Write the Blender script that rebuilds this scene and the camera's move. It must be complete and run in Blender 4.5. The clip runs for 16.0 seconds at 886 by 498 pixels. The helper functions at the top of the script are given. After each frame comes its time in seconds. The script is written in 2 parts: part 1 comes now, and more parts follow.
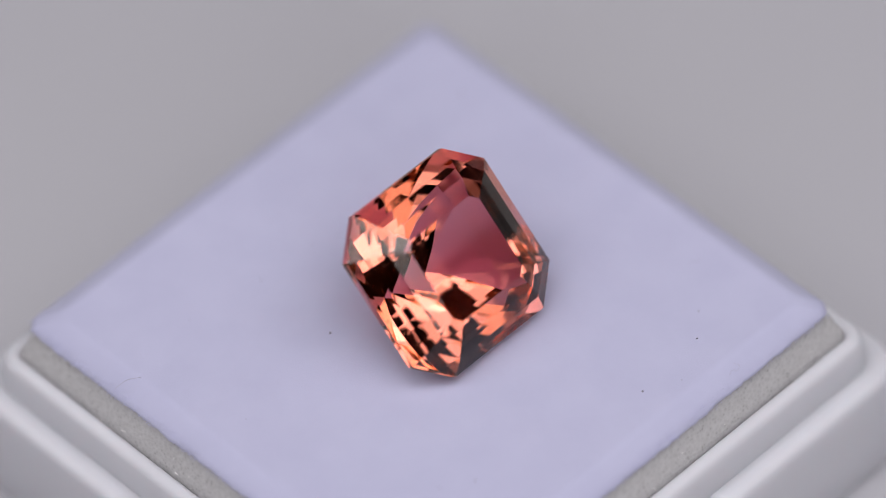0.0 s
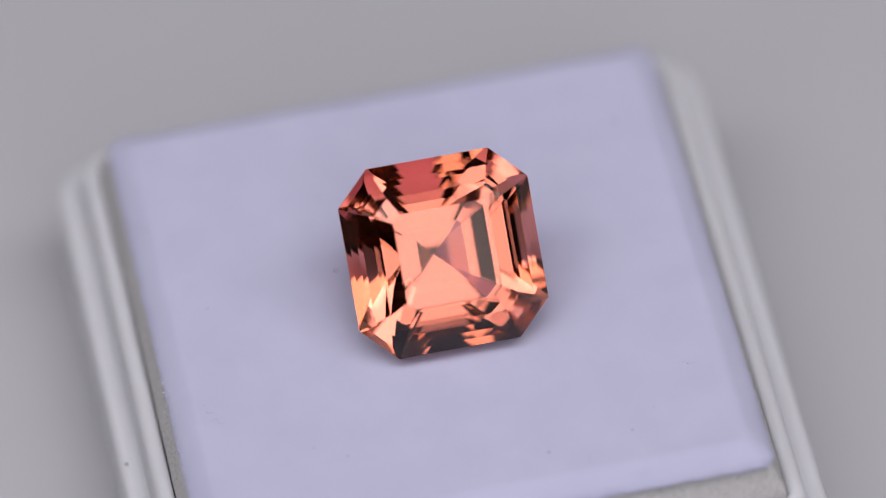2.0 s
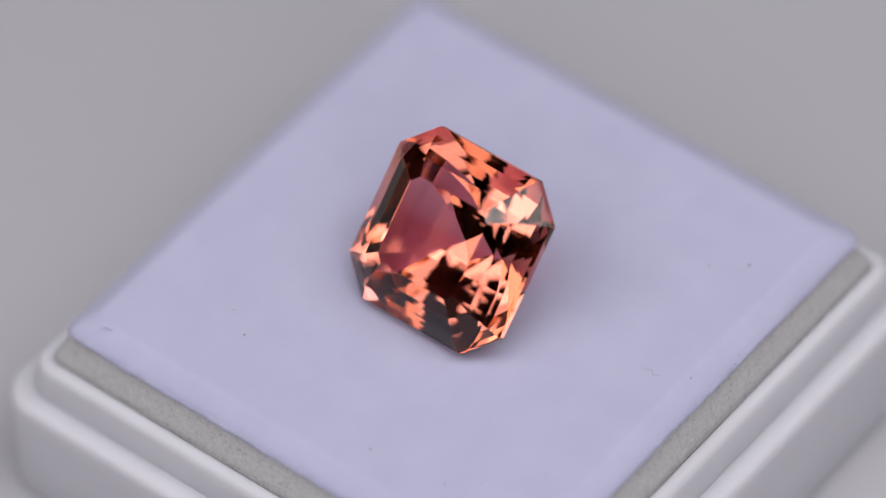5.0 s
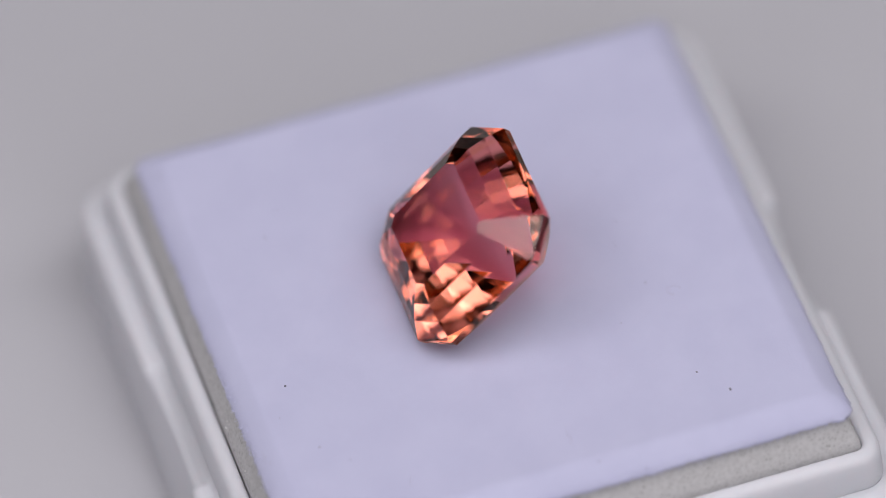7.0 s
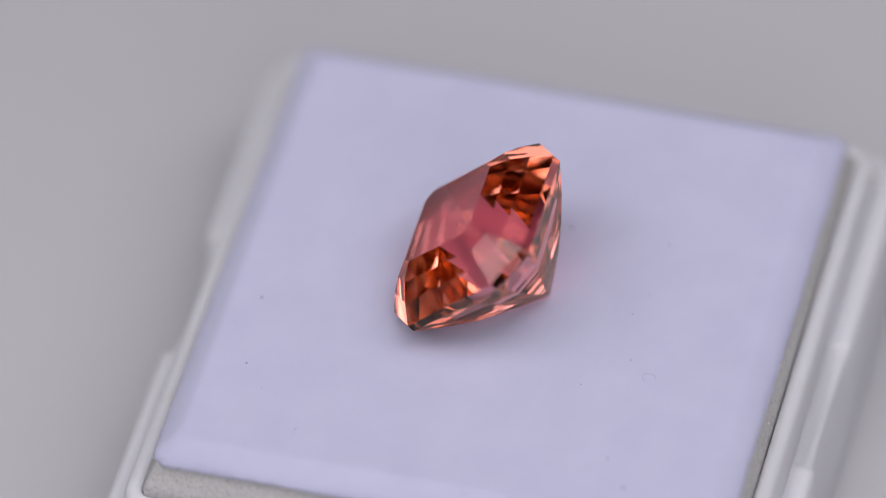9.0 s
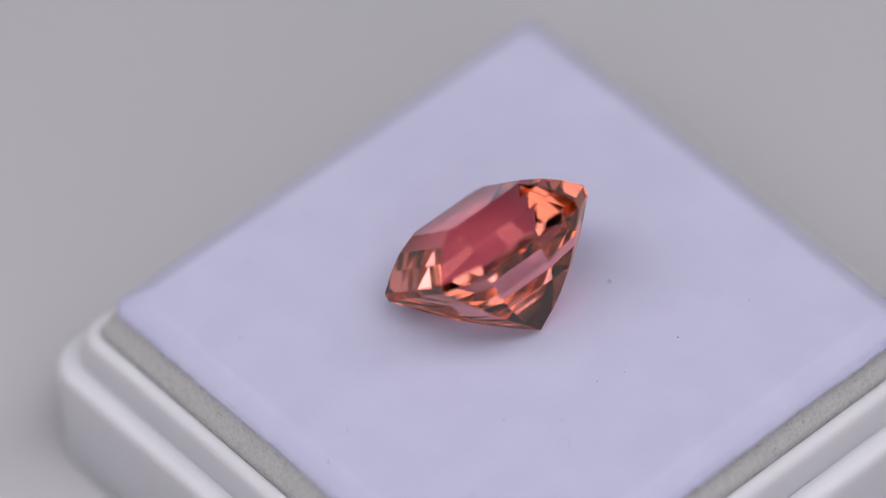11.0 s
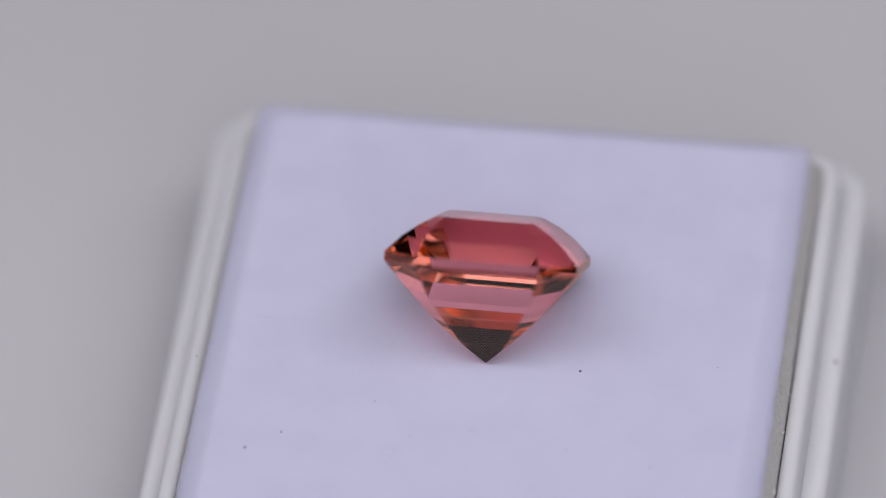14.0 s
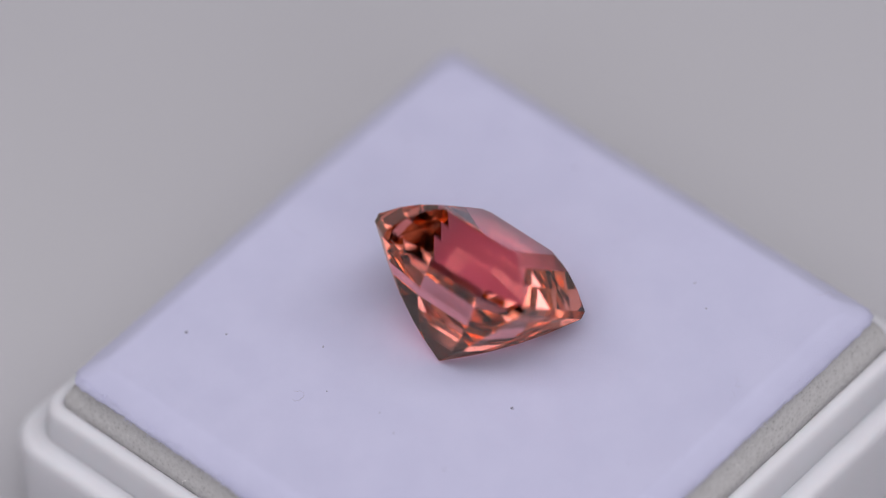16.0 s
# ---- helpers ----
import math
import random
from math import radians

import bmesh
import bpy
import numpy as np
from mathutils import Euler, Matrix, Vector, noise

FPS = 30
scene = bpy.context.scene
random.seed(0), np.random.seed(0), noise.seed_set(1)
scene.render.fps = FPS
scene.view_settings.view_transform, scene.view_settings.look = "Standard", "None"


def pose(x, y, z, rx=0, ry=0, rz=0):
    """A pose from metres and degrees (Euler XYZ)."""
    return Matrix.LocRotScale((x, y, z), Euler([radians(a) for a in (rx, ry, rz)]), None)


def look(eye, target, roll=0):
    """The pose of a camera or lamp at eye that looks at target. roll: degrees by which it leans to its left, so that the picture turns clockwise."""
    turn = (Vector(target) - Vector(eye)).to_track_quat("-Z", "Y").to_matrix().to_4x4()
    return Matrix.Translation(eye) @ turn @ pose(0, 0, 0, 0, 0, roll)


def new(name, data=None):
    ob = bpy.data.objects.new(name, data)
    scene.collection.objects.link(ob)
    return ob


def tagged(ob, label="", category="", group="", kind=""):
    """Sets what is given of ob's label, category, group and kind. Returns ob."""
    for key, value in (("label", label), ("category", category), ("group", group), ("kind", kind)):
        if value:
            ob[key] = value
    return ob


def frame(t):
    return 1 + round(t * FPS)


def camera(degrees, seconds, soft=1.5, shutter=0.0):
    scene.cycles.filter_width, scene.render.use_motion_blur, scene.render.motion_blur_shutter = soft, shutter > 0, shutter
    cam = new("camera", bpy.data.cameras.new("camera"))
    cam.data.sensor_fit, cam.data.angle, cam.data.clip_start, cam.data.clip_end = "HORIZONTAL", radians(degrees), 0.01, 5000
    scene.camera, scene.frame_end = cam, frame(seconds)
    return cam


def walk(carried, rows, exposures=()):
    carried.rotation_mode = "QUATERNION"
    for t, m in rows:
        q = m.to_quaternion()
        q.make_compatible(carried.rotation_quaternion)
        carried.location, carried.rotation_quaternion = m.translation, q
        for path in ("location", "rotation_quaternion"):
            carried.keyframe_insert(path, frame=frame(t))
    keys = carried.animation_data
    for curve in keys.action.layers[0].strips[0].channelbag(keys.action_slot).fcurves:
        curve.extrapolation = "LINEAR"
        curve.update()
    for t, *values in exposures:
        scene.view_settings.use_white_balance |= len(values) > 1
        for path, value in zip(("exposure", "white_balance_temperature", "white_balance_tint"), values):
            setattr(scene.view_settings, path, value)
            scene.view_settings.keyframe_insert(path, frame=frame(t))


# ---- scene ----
cam = camera(7.064, 16.0, soft=0.65)
cam.data.dof.use_dof = True
cam.data.dof.focus_distance = 0.3435
cam.data.dof.aperture_fstop = 13.5
EYE = pose(0.0, -0.22491, 0.27463, 40.9229, 2.3287, -2.4034)
walk(cam, [(0.0, EYE), (16.0, EYE)], exposures=[(0.0, 0.01), (1.5, -0.02), (2.8, -0.08), (4.2, -0.08), (6.5, 0.035), (16.0, 0.035)])

# ---- light: soft lamps over a white table, in an added unseen dark room ----
world = bpy.data.worlds.new("studio_air")
scene.world = world
world.use_nodes = True
world.node_tree.nodes["Background"].inputs[0].default_value = (0.60, 0.60, 0.66, 1)
world.node_tree.nodes["Background"].inputs[1].default_value = 0.03


def softbox(name, eye, target, sx, sy, watts, colour):
    lamp = bpy.data.lights.new(name, "AREA")
    lamp.shape, lamp.size, lamp.size_y = "RECTANGLE", sx, sy
    lamp.energy, lamp.color = watts, colour
    ob = new(name, lamp)
    ob.matrix_basis = look(eye, target)
    return ob


# a long diffused strip over the stone and two small panels beside the camera
scene.cycles.max_bounces, scene.cycles.glossy_bounces, scene.cycles.transmission_bounces = 24, 20, 20
scene.cycles.caustics_refractive, scene.cycles.caustics_reflective = True, True
LAMP = (0.98, 0.94, 1.0)
AIM = (0, 0, 0.012)
softbox("softbox_top", (0.0, -0.0746, 0.468), (0.0, -0.0736, 0.0), 0.962, 0.214, 2.01, LAMP)
softbox("softbox_west", (-0.162, -0.232, 0.272), AIM, 0.116, 0.172, 0.126, LAMP)
softbox("softbox_east", (0.072, -0.239, 0.298), AIM, 0.205, 0.365, 0.412, LAMP)

MM = 0.001
TOP = 0.0115          # height of the pad's top over the table
TURN = -16.6357       # degrees a second, about the vertical through the origin
BOX_AT = (-1.94, -0.07)
BOX_TURN = 132.36


# ---- materials ----
def material(name):
    m = bpy.data.materials.new(name)
    m.use_nodes = True
    return m, m.node_tree.nodes, m.node_tree.links, m.node_tree.nodes["Principled BSDF"]


def noise_node(nodes, links, scale, detail=4.0, rough=0.55):
    tc = nodes.new("ShaderNodeTexCoord")
    n = nodes.new("ShaderNodeTexNoise")
    n.inputs["Scale"].default_value, n.inputs["Detail"].default_value = scale, detail
    n.inputs["Roughness"].default_value = rough
    links.new(tc.outputs["Object"], n.inputs["Vector"])
    return n


def ramp(nodes, links, source, stops):
    r = nodes.new("ShaderNodeValToRGB")
    r.color_ramp.elements[0].position, r.color_ramp.elements[0].color = stops[0][0], (*stops[0][1], 1)
    r.color_ramp.elements[1].position, r.color_ramp.elements[1].color = stops[-1][0], (*stops[-1][1], 1)
    for at, c in stops[1:-1]:
        r.color_ramp.elements.new(at).color = (*c, 1)
    links.new(source, r.inputs[0])
    return r


def surface(name, dark, light, rough, coarse, fine, relief, depth, sub=0.0, low=0.35, high=0.65):
    """A two-scale surface: coarse mottling of the colour, fine relief."""
    m, nodes, links, b = material(name)
    a = noise_node(nodes, links, coarse)
    c = ramp(nodes, links, a.outputs["Fac"], [(low, dark), (high, light)])
    links.new(c.outputs[0], b.inputs["Base Color"])
    f = noise_node(nodes, links, fine, 6.0, 0.6)
    bump = nodes.new("ShaderNodeBump")
    bump.inputs["Strength"].default_value, bump.inputs["Distance"].default_value = relief, depth
    links.new(f.outputs["Fac"], bump.inputs["Height"])
    links.new(bump.outputs[0], b.inputs["Normal"])
    b.inputs["Roughness"].default_value = rough
    if sub:
        b.inputs["Subsurface Weight"].default_value = sub
        b.inputs["Subsurface Radius"].default_value = (1.0, 0.9, 0.9)
        b.inputs["Subsurface Scale"].default_value = 0.0012
    return m


TABLE = surface("white_acrylic_table", (0.545, 0.545, 0.568), (0.57, 0.57, 0.59), 0.5, 18, 900, 0.05, 0.00005)
WALL = surface("unseen_black_wall", (0.010, 0.010, 0.011), (0.018, 0.018, 0.019), 0.85, 3, 120, 0.1, 0.001)
PLASTIC = surface("white_moulded_plastic", (0.71, 0.715, 0.745), (0.74, 0.745, 0.775), 0.6, 90, 1500, 0.06, 0.00003, 0.7)
PAPER = surface("lavender_white_flock", (0.578, 0.585, 0.77), (0.605, 0.612, 0.797), 0.9, 420, 11000, 0.3, 0.00005)
PAPER.node_tree.nodes["Principled BSDF"].inputs["Sheen Weight"].default_value = 0.35
PAPER.node_tree.nodes["Principled BSDF"].inputs["Sheen Roughness"].default_value = 0.5
GLINT = surface("pale_foam_sparkle", (0.78, 0.77, 0.74), (0.86, 0.85, 0.82), 0.25, 400, 3000, 0.1, 0.00002)
LINT = surface("grey_violet_lint", (0.46, 0.45, 0.55), (0.52, 0.51, 0.61), 0.9, 800, 3000, 0.2, 0.00002)
DUST = surface("dark_dust", (0.10, 0.09, 0.12), (0.20, 0.19, 0.23), 0.9, 900, 4000, 0.3, 0.00003)


def foam_material():
    m, nodes, links, b = material("grey_open_cell_foam")
    tc = nodes.new("ShaderNodeTexCoord")
    v = nodes.new("ShaderNodeTexVoronoi")
    v.inputs["Scale"].default_value = 5200
    links.new(tc.outputs["Object"], v.inputs["Vector"])
    n = noise_node(nodes, links, 2600, 6.0, 0.7)
    add = nodes.new("ShaderNodeMath")
    add.operation = "MULTIPLY_ADD"
    add.inputs[1].default_value = 0.55
    links.new(v.outputs["Distance"], add.inputs[0])
    links.new(n.outputs["Fac"], add.inputs[2])
    c = ramp(nodes, links, add.outputs[0], [(0.46, (0.41, 0.405, 0.395)), (0.60, (0.555, 0.55, 0.54)), (0.98, (0.63, 0.625, 0.615))])
    links.new(c.outputs[0], b.inputs["Base Color"])
    bump = nodes.new("ShaderNodeBump")
    bump.inputs["Strength"].default_value, bump.inputs["Distance"].default_value = 0.5, 0.00008
    links.new(add.outputs[0], bump.inputs["Height"])
    links.new(bump.outputs[0], b.inputs["Normal"])
    b.inputs["Roughness"].default_value = 0.8
    return m


FOAM = foam_material()


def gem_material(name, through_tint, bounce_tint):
    """Tourmaline: pink through a short path; bounce_tint stands in for the orange of longer ones."""
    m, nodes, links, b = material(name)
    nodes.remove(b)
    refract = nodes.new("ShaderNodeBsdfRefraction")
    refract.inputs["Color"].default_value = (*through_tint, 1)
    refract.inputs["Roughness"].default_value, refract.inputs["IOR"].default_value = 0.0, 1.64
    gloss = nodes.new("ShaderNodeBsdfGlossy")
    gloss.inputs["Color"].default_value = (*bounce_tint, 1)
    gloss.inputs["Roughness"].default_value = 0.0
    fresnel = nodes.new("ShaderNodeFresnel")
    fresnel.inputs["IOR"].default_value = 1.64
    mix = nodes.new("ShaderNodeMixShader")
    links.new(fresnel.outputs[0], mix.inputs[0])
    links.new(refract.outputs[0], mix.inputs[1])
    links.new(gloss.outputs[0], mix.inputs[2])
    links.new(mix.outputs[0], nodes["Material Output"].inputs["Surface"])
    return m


GEM = gem_material("salmon_tourmaline", (1.0, 0.63, 0.65), (0.97, 0.88, 0.80))
# same stone; long-path orange of the light put into the back facets' reflection colour
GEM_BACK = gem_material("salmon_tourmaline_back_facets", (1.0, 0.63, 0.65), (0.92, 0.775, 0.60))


# ---- mesh helpers ----
def part(name, bm, mat, parent=None, label="", smooth=False):
    me = bpy.data.meshes.new(name)
    bm.to_mesh(me)
    bm.free()
    me.materials.append(mat)
    if smooth:
        for p in me.polygons:
            p.use_smooth = True
    ob = new(name, me)
    if parent:
        ob.parent = parent
    return tagged(ob, label)


def rounded_square(h, r, per_side=48, per_corner=10):
    """Points of a square of half width h with corner radius r: x, y, side (0 +x, 1 +y, 2 -x, 3 -y), place along the side."""
    pts = []
    for k in range(4):
        a = k * math.pi / 2
        c, s = math.cos(a), math.sin(a)
        for i in range(per_side):
            y = (h - r) * (2 * i / (per_side - 1) - 1)
            pts.append((c * h - s * y, s * h + c * y, k, y))
        for i in range(1, per_corner):
            b = math.pi / 2 * i / per_corner
            x, y = h - r + r * math.cos(b), h - r + r * math.sin(b)
            pts.append((c * x - s * y, s * x + c * y, k, 99.0))
    return pts


def loft(rings, close_first=False, close_last=False):
    """One skin through rings of equally many points, in millimetres over the pad's top."""
    bm = bmesh.new()
    rows = [[bm.verts.new((x * MM, y * MM, z * MM + TOP)) for x, y, z in ring] for ring in rings]
    n = len(rows[0])
    for a, b in zip(rows, rows[1:]):
        for i in range(n):
            bm.faces.new((a[i], a[(i + 1) % n], b[(i + 1) % n], b[i]))
    if close_first:
        bm.faces.new(rows[0][::-1])
    if close_last:
        bm.faces.new(rows[-1])
    bmesh.ops.recalc_face_normals(bm, faces=bm.faces)
    return bm


def placed(x, y):
    """From the box's own axes to the turntable's, in millimetres."""
    a = radians(BOX_TURN)
    return (BOX_AT[0] + x * math.cos(a) - y * math.sin(a), BOX_AT[1] + x * math.sin(a) + y * math.cos(a))


# ---- the setting ----
def sheet(name, corners, mat, thick, label):
    bm = bmesh.new()
    lo = [bm.verts.new(c) for c in corners]
    n = (Vector(corners[1]) - Vector(corners[0])).cross(Vector(corners[2]) - Vector(corners[0])).normalized()
    hi = [bm.verts.new(Vector(c) - n * thick) for c in corners]
    bm.faces.new(lo)
    bm.faces.new(hi[::-1])
    for i in range(4):
        bm.faces.new((lo[i], hi[i], hi[(i + 1) % 4], lo[(i + 1) % 4]))
    return tagged(part(name, bm, mat), label, kind="structure")


R = 1.1
sheet("ground", [(-R, -R, 0), (R, -R, 0), (R, R, 0), (-R, R, 0)], TABLE, 0.02, "plain matt grey-white tabletop under the box")
# unseen black walls and ceiling, added to darken what the stone mirrors
sheet("wall_north", [(-R, R, 0), (R, R, 0), (R, R, 1.3), (-R, R, 1.3)], WALL, 0.05, "unseen plain black wall, added for dark reflections in the stone")
sheet("wall_south", [(R, -R, 0), (-R, -R, 0), (-R, -R, 1.3), (R, -R, 1.3)], WALL, 0.05, "unseen plain black wall, added for dark reflections in the stone")
sheet("wall_west", [(-R, -R, 0), (-R, R, 0), (-R, R, 1.3), (-R, -R, 1.3)], WALL, 0.05, "unseen plain black wall, added for dark reflections in the stone")
sheet("wall_east", [(R, R, 0), (R, -R, 0), (R, -R, 1.3), (R, R, 1.3)], WALL, 0.05, "unseen plain black wall, added for dark reflections in the stone")
sheet("ceiling", [(-R, R, 1.3), (R, R, 1.3), (R, -R, 1.3), (-R, -R, 1.3)], WALL, 0.05, "unseen plain black ceiling, added for dark reflections in the stone")

MOVING = []


# ---- the gem box ----
HALF = 13.65


def scoop(side, y):
    """How deep the finger scoop in the middle of two sides cuts, 0 to 1."""
    if side in (0, 2) and abs(y) < 3.9:
        return 0.45 + 0.55 * math.cos(y / 3.9 * math.pi / 2)
    return 0.0


def ring_at(out, z, r, dip=0.0, inset=0.0):
    pts = []
    for x, y, side, along in rounded_square(HALF + out, r, 120, 12):
        s = scoop(side, along)
        k = s * inset / (HALF + out)
        if side in (0, 2):
            x -= x * k
        px, py = placed(x, y)
        pts.append((px, py, z - dip * s))
    return pts


def build_box():
    box = tagged(new("gem_box"), "white plastic gemstone box base with stepped rim, open", "box")
    tray = loft([
        ring_at(1.30, -4.70, 1.1), ring_at(1.56, -4.66, 1.2), ring_at(1.74, -4.72, 1.3, 0.3),
        ring_at(1.98, -4.74, 1.5, 1.2, 0.0), ring_at(2.30, -4.66, 1.7, 1.3, 0.1), ring_at(2.58, -4.74, 1.9, 1.3, 0.3),
        ring_at(2.72, -4.92, 2.0, 1.3, 0.4), ring_at(2.78, -5.2, 2.0, 1.2, 0.45), ring_at(2.79, -6.6, 2.0, 0.3, 0.4),
        ring_at(2.80, -8.3, 2.0), ring_at(2.81, -10.9, 2.0), ring_at(2.66, -11.2, 1.9), ring_at(2.45, -11.5, 1.8)],
        close_last=True)
    part("tray", tray, PLASTIC, box, "stepped outer wall with finger scoops", True)
    rim = loft([
        ring_at(0.62, -8.8, 0.4), ring_at(0.60, -3.1, 0.4), ring_at(0.64, -2.86, 0.45), ring_at(0.76, -2.70, 0.6),
        ring_at(0.98, -2.64, 0.9), ring_at(1.22, -2.68, 1.1), ring_at(1.38, -2.80, 1.2), ring_at(1.47, -3.02, 1.25),
        ring_at(1.53, -3.6, 1.25), ring_at(1.60, -4.40, 1.25), ring_at(1.62, -4.80, 1.25), ring_at(1.55, -8.8, 1.2), ring_at(0.62, -8.8, 0.4)])
    part("inner_rim", rim, PLASTIC, box, "raised inner rim", True)
    floor = loft([ring_at(0.55, -8.7, 0.7), ring_at(0.55, -9.4, 0.7)], True, True)
    part("tray_floor", floor, PLASTIC, box)
    MOVING.append(box)


def build_pad():
    pad = tagged(new("foam_pad"), "lavender-white flocked pad over grey foam, in the box", "pad")

    def ring(e, z, r, wave=0.0, rag=0.0, over=0.26):
        pts = []
        for x, y, side, along in rounded_square(HALF - e, r, 110, 8):
            x += over * max(0.0, x - HALF + 3) / 3
            v = Vector((x * 0.35, y * 0.35, 3.7 + z * 0.2))
            w = noise.noise(v) * wave
            g = noise.noise(Vector((x * 4.1, y * 4.1, z * 4.1))) * rag
            k = 1 + g / HALF
            px, py = placed(x * k, y * k)
            pts.append((px, py, z + w))
        return pts

    cover = loft([
        ring(0.20, -1.04, 0.65, 0.16, 0.10), ring(-0.06, -1.00, 0.65, 0.16, 0.12), ring(-0.12, -0.90, 0.7, 0.14, 0.11), ring(-0.08, -0.76, 0.7, 0.10, 0.08),
        ring(0.10, -0.55, 0.75, 0.08, 0.05), ring(0.38, -0.34, 0.75, 0.07, 0.03), ring(0.70, -0.14, 0.65, 0.06), ring(0.92, -0.02, 0.7, 0.06), ring(1.10, 0.03, 0.75, 0.06), ring(1.28, 0.03, 0.8, 0.06),
        ring(1.6, 0.01, 0.9, 0.05), ring(2.3, 0.0, 1.0, 0.05), ring(3.2, 0.0, 1.0, 0.05), ring(5.0, 0.0, 1.0, 0.03), ring(8.0, 0.0, 1.0, 0.0), ring(11.0, 0.0, 0.9, 0.0), ring(13.0, 0.0, 0.3, 0.0)],
        close_last=True)
    part("cover", cover, PAPER, pad, "lavender-white flocked cover", True)
    zs = [-0.9 - 0.22 * i for i in range(26)]
    core = loft([ring(0.5, -0.8, 0.28, over=0.0)] + [ring(max(-0.55, 0.14 + 0.42 * (z + 0.9)), z, 0.28, 0.0, 0.05, 0.0) for z in zs] + [ring(-0.5, -8.7, 0.28, over=0.0)], True, True)
    part("foam_core", core, FOAM, pad, "grey sparkling foam side", True)
    rng = random.Random(7)
    # pale slivers scattered over the foam, its sparkle put in as colour
    glints = bmesh.new()
    for _ in range(90):
        side, y = rng.randrange(4), rng.uniform(-HALF + 0.3, HALF - 0.3)
        z = rng.uniform(-2.9, -1.1)
        x = HALF - max(-0.55, 0.14 + 0.42 * (z + 0.9)) + 0.01
        c, s = math.cos(side * math.pi / 2), math.sin(side * math.pi / 2)
        px, py = placed(c * x - s * y, s * x + c * y)
        m = Matrix.Translation((px * MM, py * MM, z * MM + TOP)) @ Euler((rng.random() * 3, rng.random() * 3, rng.random() * 3)).to_matrix().to_4x4()
        w = rng.uniform(0.02, 0.06) * MM
        m = m @ Matrix.Diagonal((w, w * 0.4, w * rng.uniform(1.0, 3.0), 1))
        bmesh.ops.create_cone(glints, cap_ends=True, segments=4, radius1=1, radius2=0.3, depth=2, matrix=m)
    tagged(part("foam_glints", glints, GLINT, pad, "pale specks that stand in for the foam's sparkle"), kind="stuff")
    # short pale fibres that stand off the cover's edge
    verts, faces = [], []
    for _ in range(5000):
        side, y = rng.randrange(4), rng.uniform(-HALF + 0.2, HALF - 0.2)
        z = rng.uniform(-1.0, -0.45)
        x = HALF + 0.09 - max(0.0, (z + 0.82) * 0.75)
        x += 0.26 if side == 0 else 0.0
        c, s = math.cos(side * math.pi / 2), math.sin(side * math.pi / 2)
        out = Vector((1.0, rng.gauss(0, 0.6), rng.gauss(-0.35, 0.5))).normalized() * rng.uniform(0.06, 0.26)
        w = rng.uniform(0.006, 0.012)
        root, n = Vector((x, y, z)), len(verts)
        for q in (root + Vector((0, w, 0)), root + Vector((0, -w, w)), root + Vector((0, 0, -w)), root + out):
            px, py = placed(c * q.x - s * q.y, s * q.x + c * q.y)
            verts.append((px * MM, py * MM, q.z * MM + TOP))
        faces += [(n, n + 1, n + 3), (n + 1, n + 2, n + 3), (n + 2, n, n + 3)]
    me = bpy.data.meshes.new("fringe")
    me.from_pydata(verts, [], faces)
    me.materials.append(PAPER)
    fringe = new("fringe", me)
    fringe.parent = pad
    tagged(fringe, "short pale fibres along the cover's edge", kind="stuff")
    MOVING.append(pad)


build_box()
build_pad()


# ---- the gemstone ----
def octagon(half, short, z, dx=0.0, dy=0.0):
    """Corners of a square of half width half with corners cut to the length short."""
    k = short / math.sqrt(2)
    h = half
    flat = [(h, -h + k), (h, h - k), (h - k, h), (-h + k, h), (-h, h - k), (-h, -h + k), (-h + k, -h), (h - k, -h)]
    return [(x + dx, y + dy, z) for x, y in flat]


TIP = (-0.25, -0.11, -5.245)


def build_gem():
    crown = [octagon(2.31, 0.56, 1.781), octagon(3.134, 1.08, 1.334), octagon(3.863, 1.72, 0.777), octagon(4.608, 2.33, 0.0)]
    belt = [crown[-1], octagon(4.608, 2.33, -0.42)]
    under = [belt[-1], octagon(3.442, 1.40, -1.864, -0.08, -0.04), octagon(2.495, 0.85, -2.955, -0.12, -0.06),
             octagon(1.443, 0.30, -3.986, -0.19, -0.08), octagon(0.817, 0.02, -4.539, -0.22, -0.10)]
    gem = tagged(new("gemstone"), "salmon-orange octagonal step-cut tourmaline lying tilted on the pad", "gemstone")
    at = pose(-0.857 * MM, -0.663 * MM, 3.97 * MM + TOP, 44.4, -0.2, 42.3)
    for name, tiers, label in (("table", crown[:1], "flat polished table facet"), ("crown", crown, "stepped crown facets"),
                               ("girdle", belt, "thin polished girdle"), ("pavilion", under, "stepped pavilion facets")):
        bm = bmesh.new()
        rows = [[bm.verts.new(at @ (Vector(p) * MM)) for p in t] for t in tiers]
        for a, b in zip(rows, rows[1:]):
            for i in range(8):
                bm.faces.new((a[i], b[i], b[(i + 1) % 8], a[(i + 1) % 8]))
        if name == "table":
            bm.faces.new(rows[0])
        if name == "pavilion":
            tip = bm.verts.new(at @ (Vector(TIP) * MM))
            for i in range(8):
                bm.faces.new((rows[-1][i], tip, rows[-1][(i + 1) % 8]))
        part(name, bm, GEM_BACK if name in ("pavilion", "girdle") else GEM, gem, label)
    MOVING.append(gem)


build_gem()


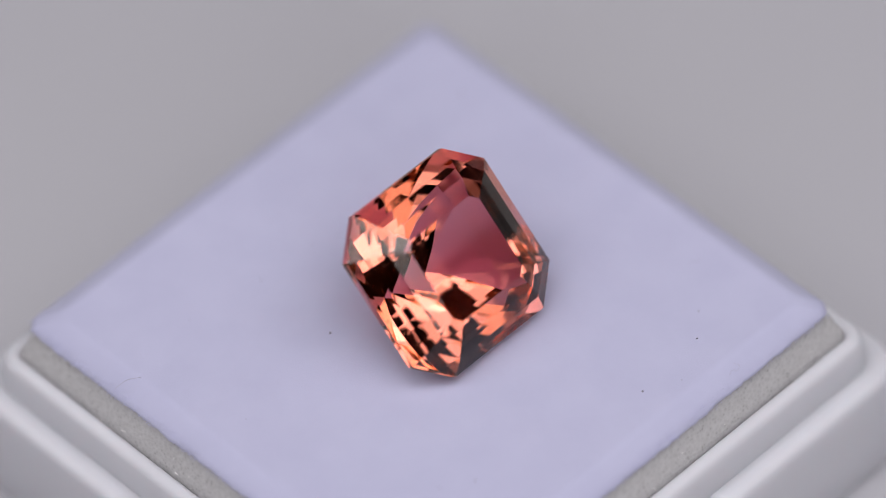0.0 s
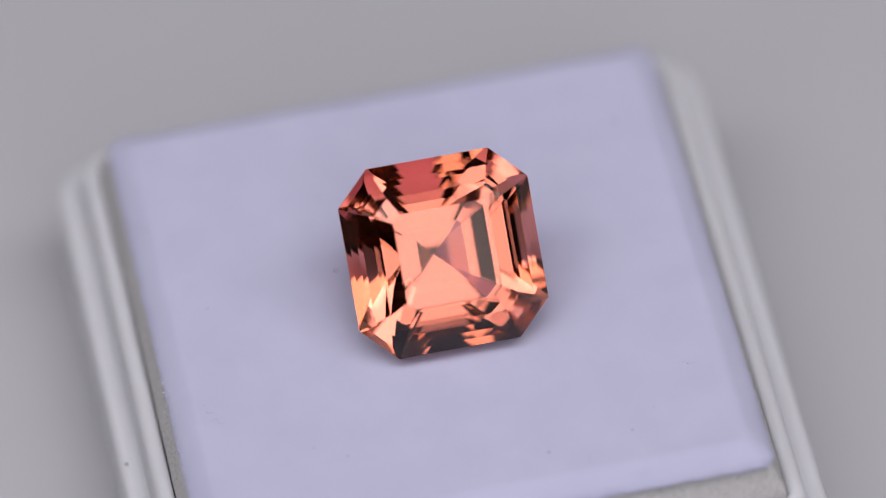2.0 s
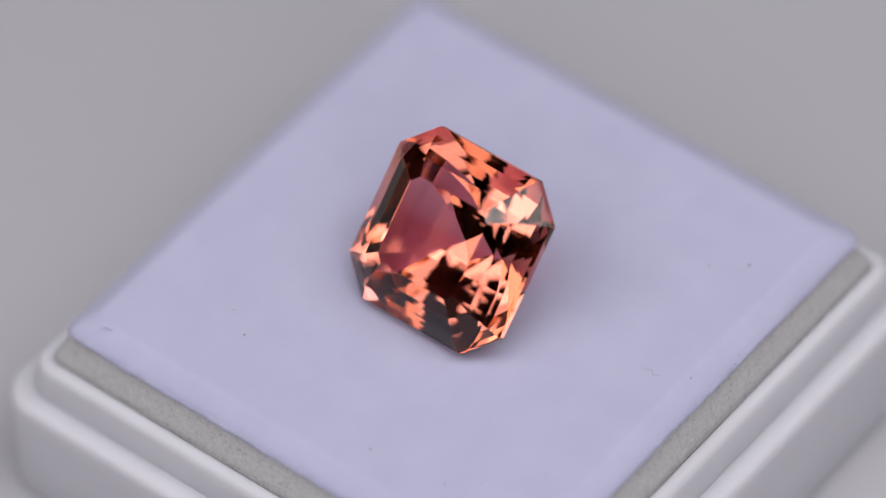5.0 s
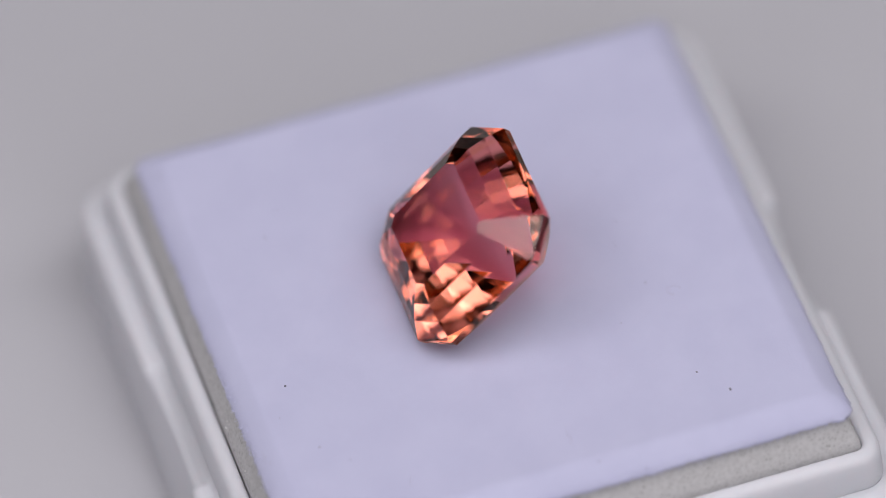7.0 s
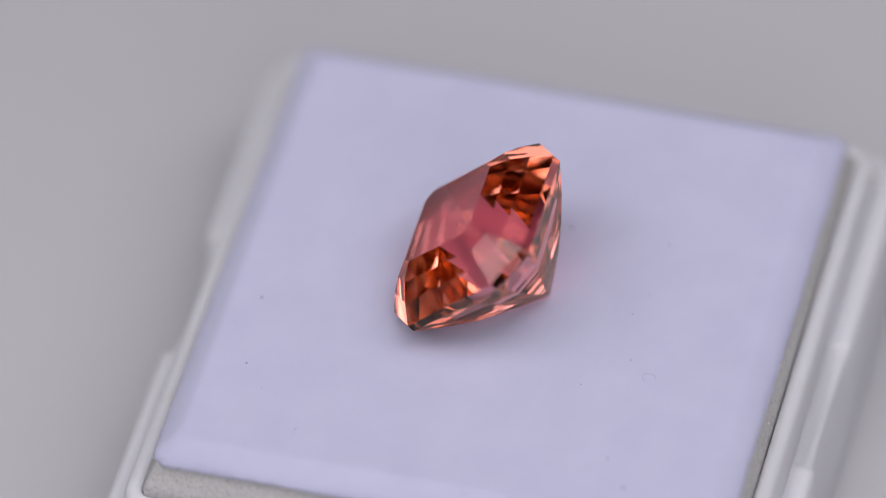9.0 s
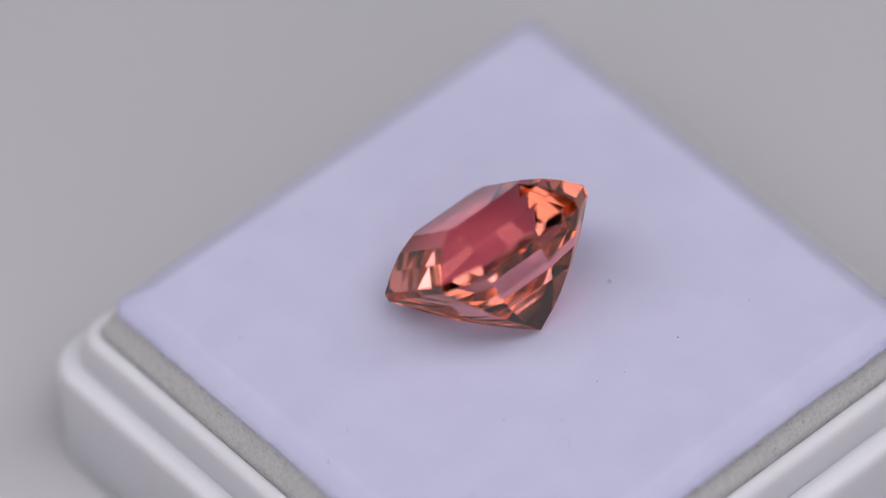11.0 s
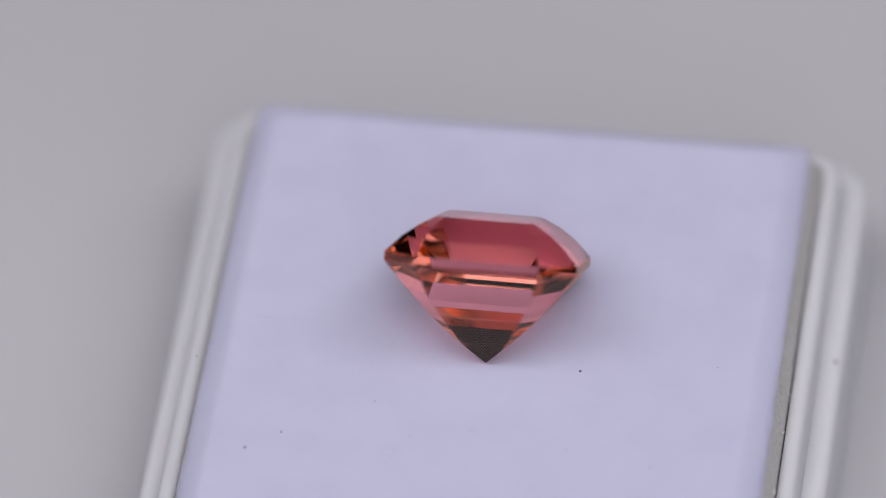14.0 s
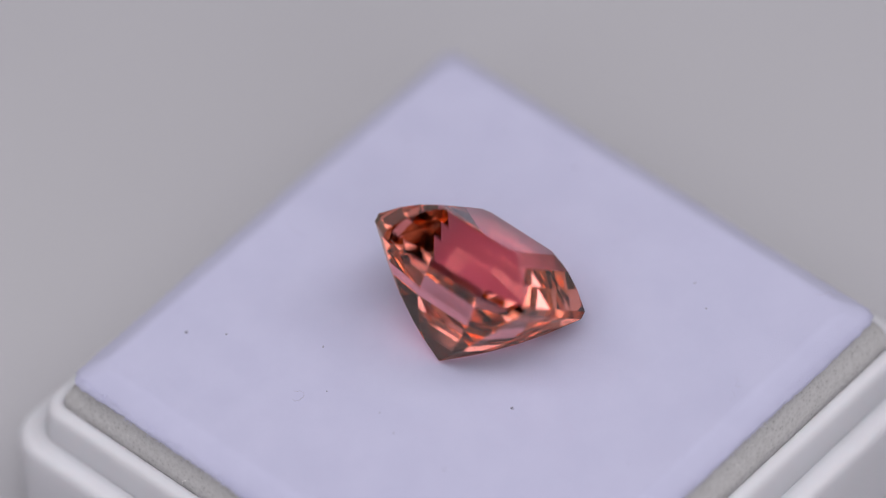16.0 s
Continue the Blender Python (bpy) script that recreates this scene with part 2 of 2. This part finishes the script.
# ---- dust and lint on the pad ----
def speck(x, y, size, z=0.0):
    bm = bmesh.new()
    bmesh.ops.create_icosphere(bm, subdivisions=1, radius=size * 0.42 * MM)
    for v in bm.verts:
        v.co *= 1 + random.uniform(-0.35, 0.35)
        v.co.z *= 0.6
    bmesh.ops.translate(bm, verts=bm.verts, vec=(x * MM, y * MM, (z + size * 0.15) * MM + TOP))
    ob = tagged(part("dust_speck", bm, DUST, smooth=True), "tiny dark dust speck on the pad", "dust", "dust specks on the pad")
    MOVING.append(ob)


def fibre(points, thick, z=0.03):
    """A thin lint thread through a few points, in millimetres on the turntable."""
    bm = bmesh.new()
    dense = []
    n = len(points)
    for i in range(n - 1):
        p0, p1, p2, p3 = points[max(i - 1, 0)], points[i], points[i + 1], points[min(i + 2, n - 1)]
        for j in range(6):
            u = j / 6
            dense.append([0.5 * (2 * b + (c - a) * u + (2 * a - 5 * b + 4 * c - d) * u * u + (3 * b - a - 3 * c + d) * u ** 3)
                          for a, b, c, d in zip(p0, p1, p2, p3)])
    dense.append(points[-1])
    rings = []
    for i, p in enumerate(dense):
        q, o = dense[min(i + 1, len(dense) - 1)], dense[max(i - 1, 0)]
        d = Vector((q[0] - o[0], q[1] - o[1], 0)).normalized()
        s = Vector((-d.y, d.x, 0))
        lift = z + 0.04 * math.sin(i * 1.7) if len(p) < 3 else p[2]
        rings.append([bm.verts.new((Vector((p[0], p[1], lift)) + (s * math.cos(a) + Vector((0, 0, 1)) * math.sin(a)) * thick) * MM + Vector((0, 0, TOP)))
                      for a in (0, 2.09, 4.19)])
    for a, b in zip(rings, rings[1:]):
        for i in range(3):
            bm.faces.new((a[i], a[(i + 1) % 3], b[(i + 1) % 3], b[i]))
    ob = tagged(part("lint_fibre", bm, LINT), "thin curled grey lint thread on the pad", "lint", "lint on the pad")
    MOVING.append(ob)


for x, y, size in [(8.0, -6.08, 0.13), (-6.76, -1.3, 0.14), (0.19, 13.69, 0.17), (-0.2, 11.8, 0.13), (10.8, -2.97, 0.11),
                   (8.96, 6.3, 0.11), (-0.2, -10.95, 0.10), (-1.9, -11.26, 0.09), (11.05, 1.85, 0.09), (-10.03, 2.33, 0.11),
                   (-10.95, -6.36, 0.08), (6.61, 9.64, 0.10), (-1.67, 7.25, 0.08), (-4.46, 7.35, 0.09),
                   (-7.48, 4.44, 0.08), (-6.14, 4.98, 0.08), (9.9, -5.5, 0.07), (11.0, -1.29, 0.07),
                   (-13.5, 0.04, 0.08), (6.18, 11.89, 0.10)]:
    speck(x, y, size)
speck(*placed(-3.4, 16.05), 0.24, -4.66)
for pts, thick in [([(-17.15, -4.0, 0.03), (-16.8, -3.96, 0.36), (-16.5, -3.93, 0.55), (-16.1, -3.75, 0.42), (-15.9, -3.5, 0.16)], 0.014),
                   ([(-1.81, -17.73), (-1.99, -17.45), (-1.7, -17.24), (-1.89, -16.88), (-1.75, -16.59)], 0.014),
                   ([(-4.75, 9.05), (-4.85, 8.75), (-4.55, 8.45), (-4.3, 8.55), (-4.25, 8.9)], 0.011),
                   ([(12.2, -5.4), (12.35, -5.1), (12.6, -5.15), (12.7, -4.8), (12.45, -4.7)], 0.008),
                   ([(5.4, 7.4), (5.7, 7.6), (5.75, 7.9), (6.1, 7.9), (6.2, 8.2)], 0.008),
                   ([(-8.1, -11.8), (-7.8, -11.6), (-7.55, -11.9), (-7.2, -11.75)], 0.006),
                   ([(-7.0, -12.3), (-6.9, -12.0), (-6.6, -12.2), (-6.4, -12.0)], 0.006),
                   ([(10.6, 1.6), (10.9, 1.9), (11.2, 1.85), (11.35, 2.1)], 0.008)]:
    fibre(pts, thick)


def motions():
    rows = [(i / 5, pose(0, 0, 0, 0, 0, TURN * i / 5)) for i in range(81)]
    for ob in MOVING:
        walk(ob, rows)


motions()
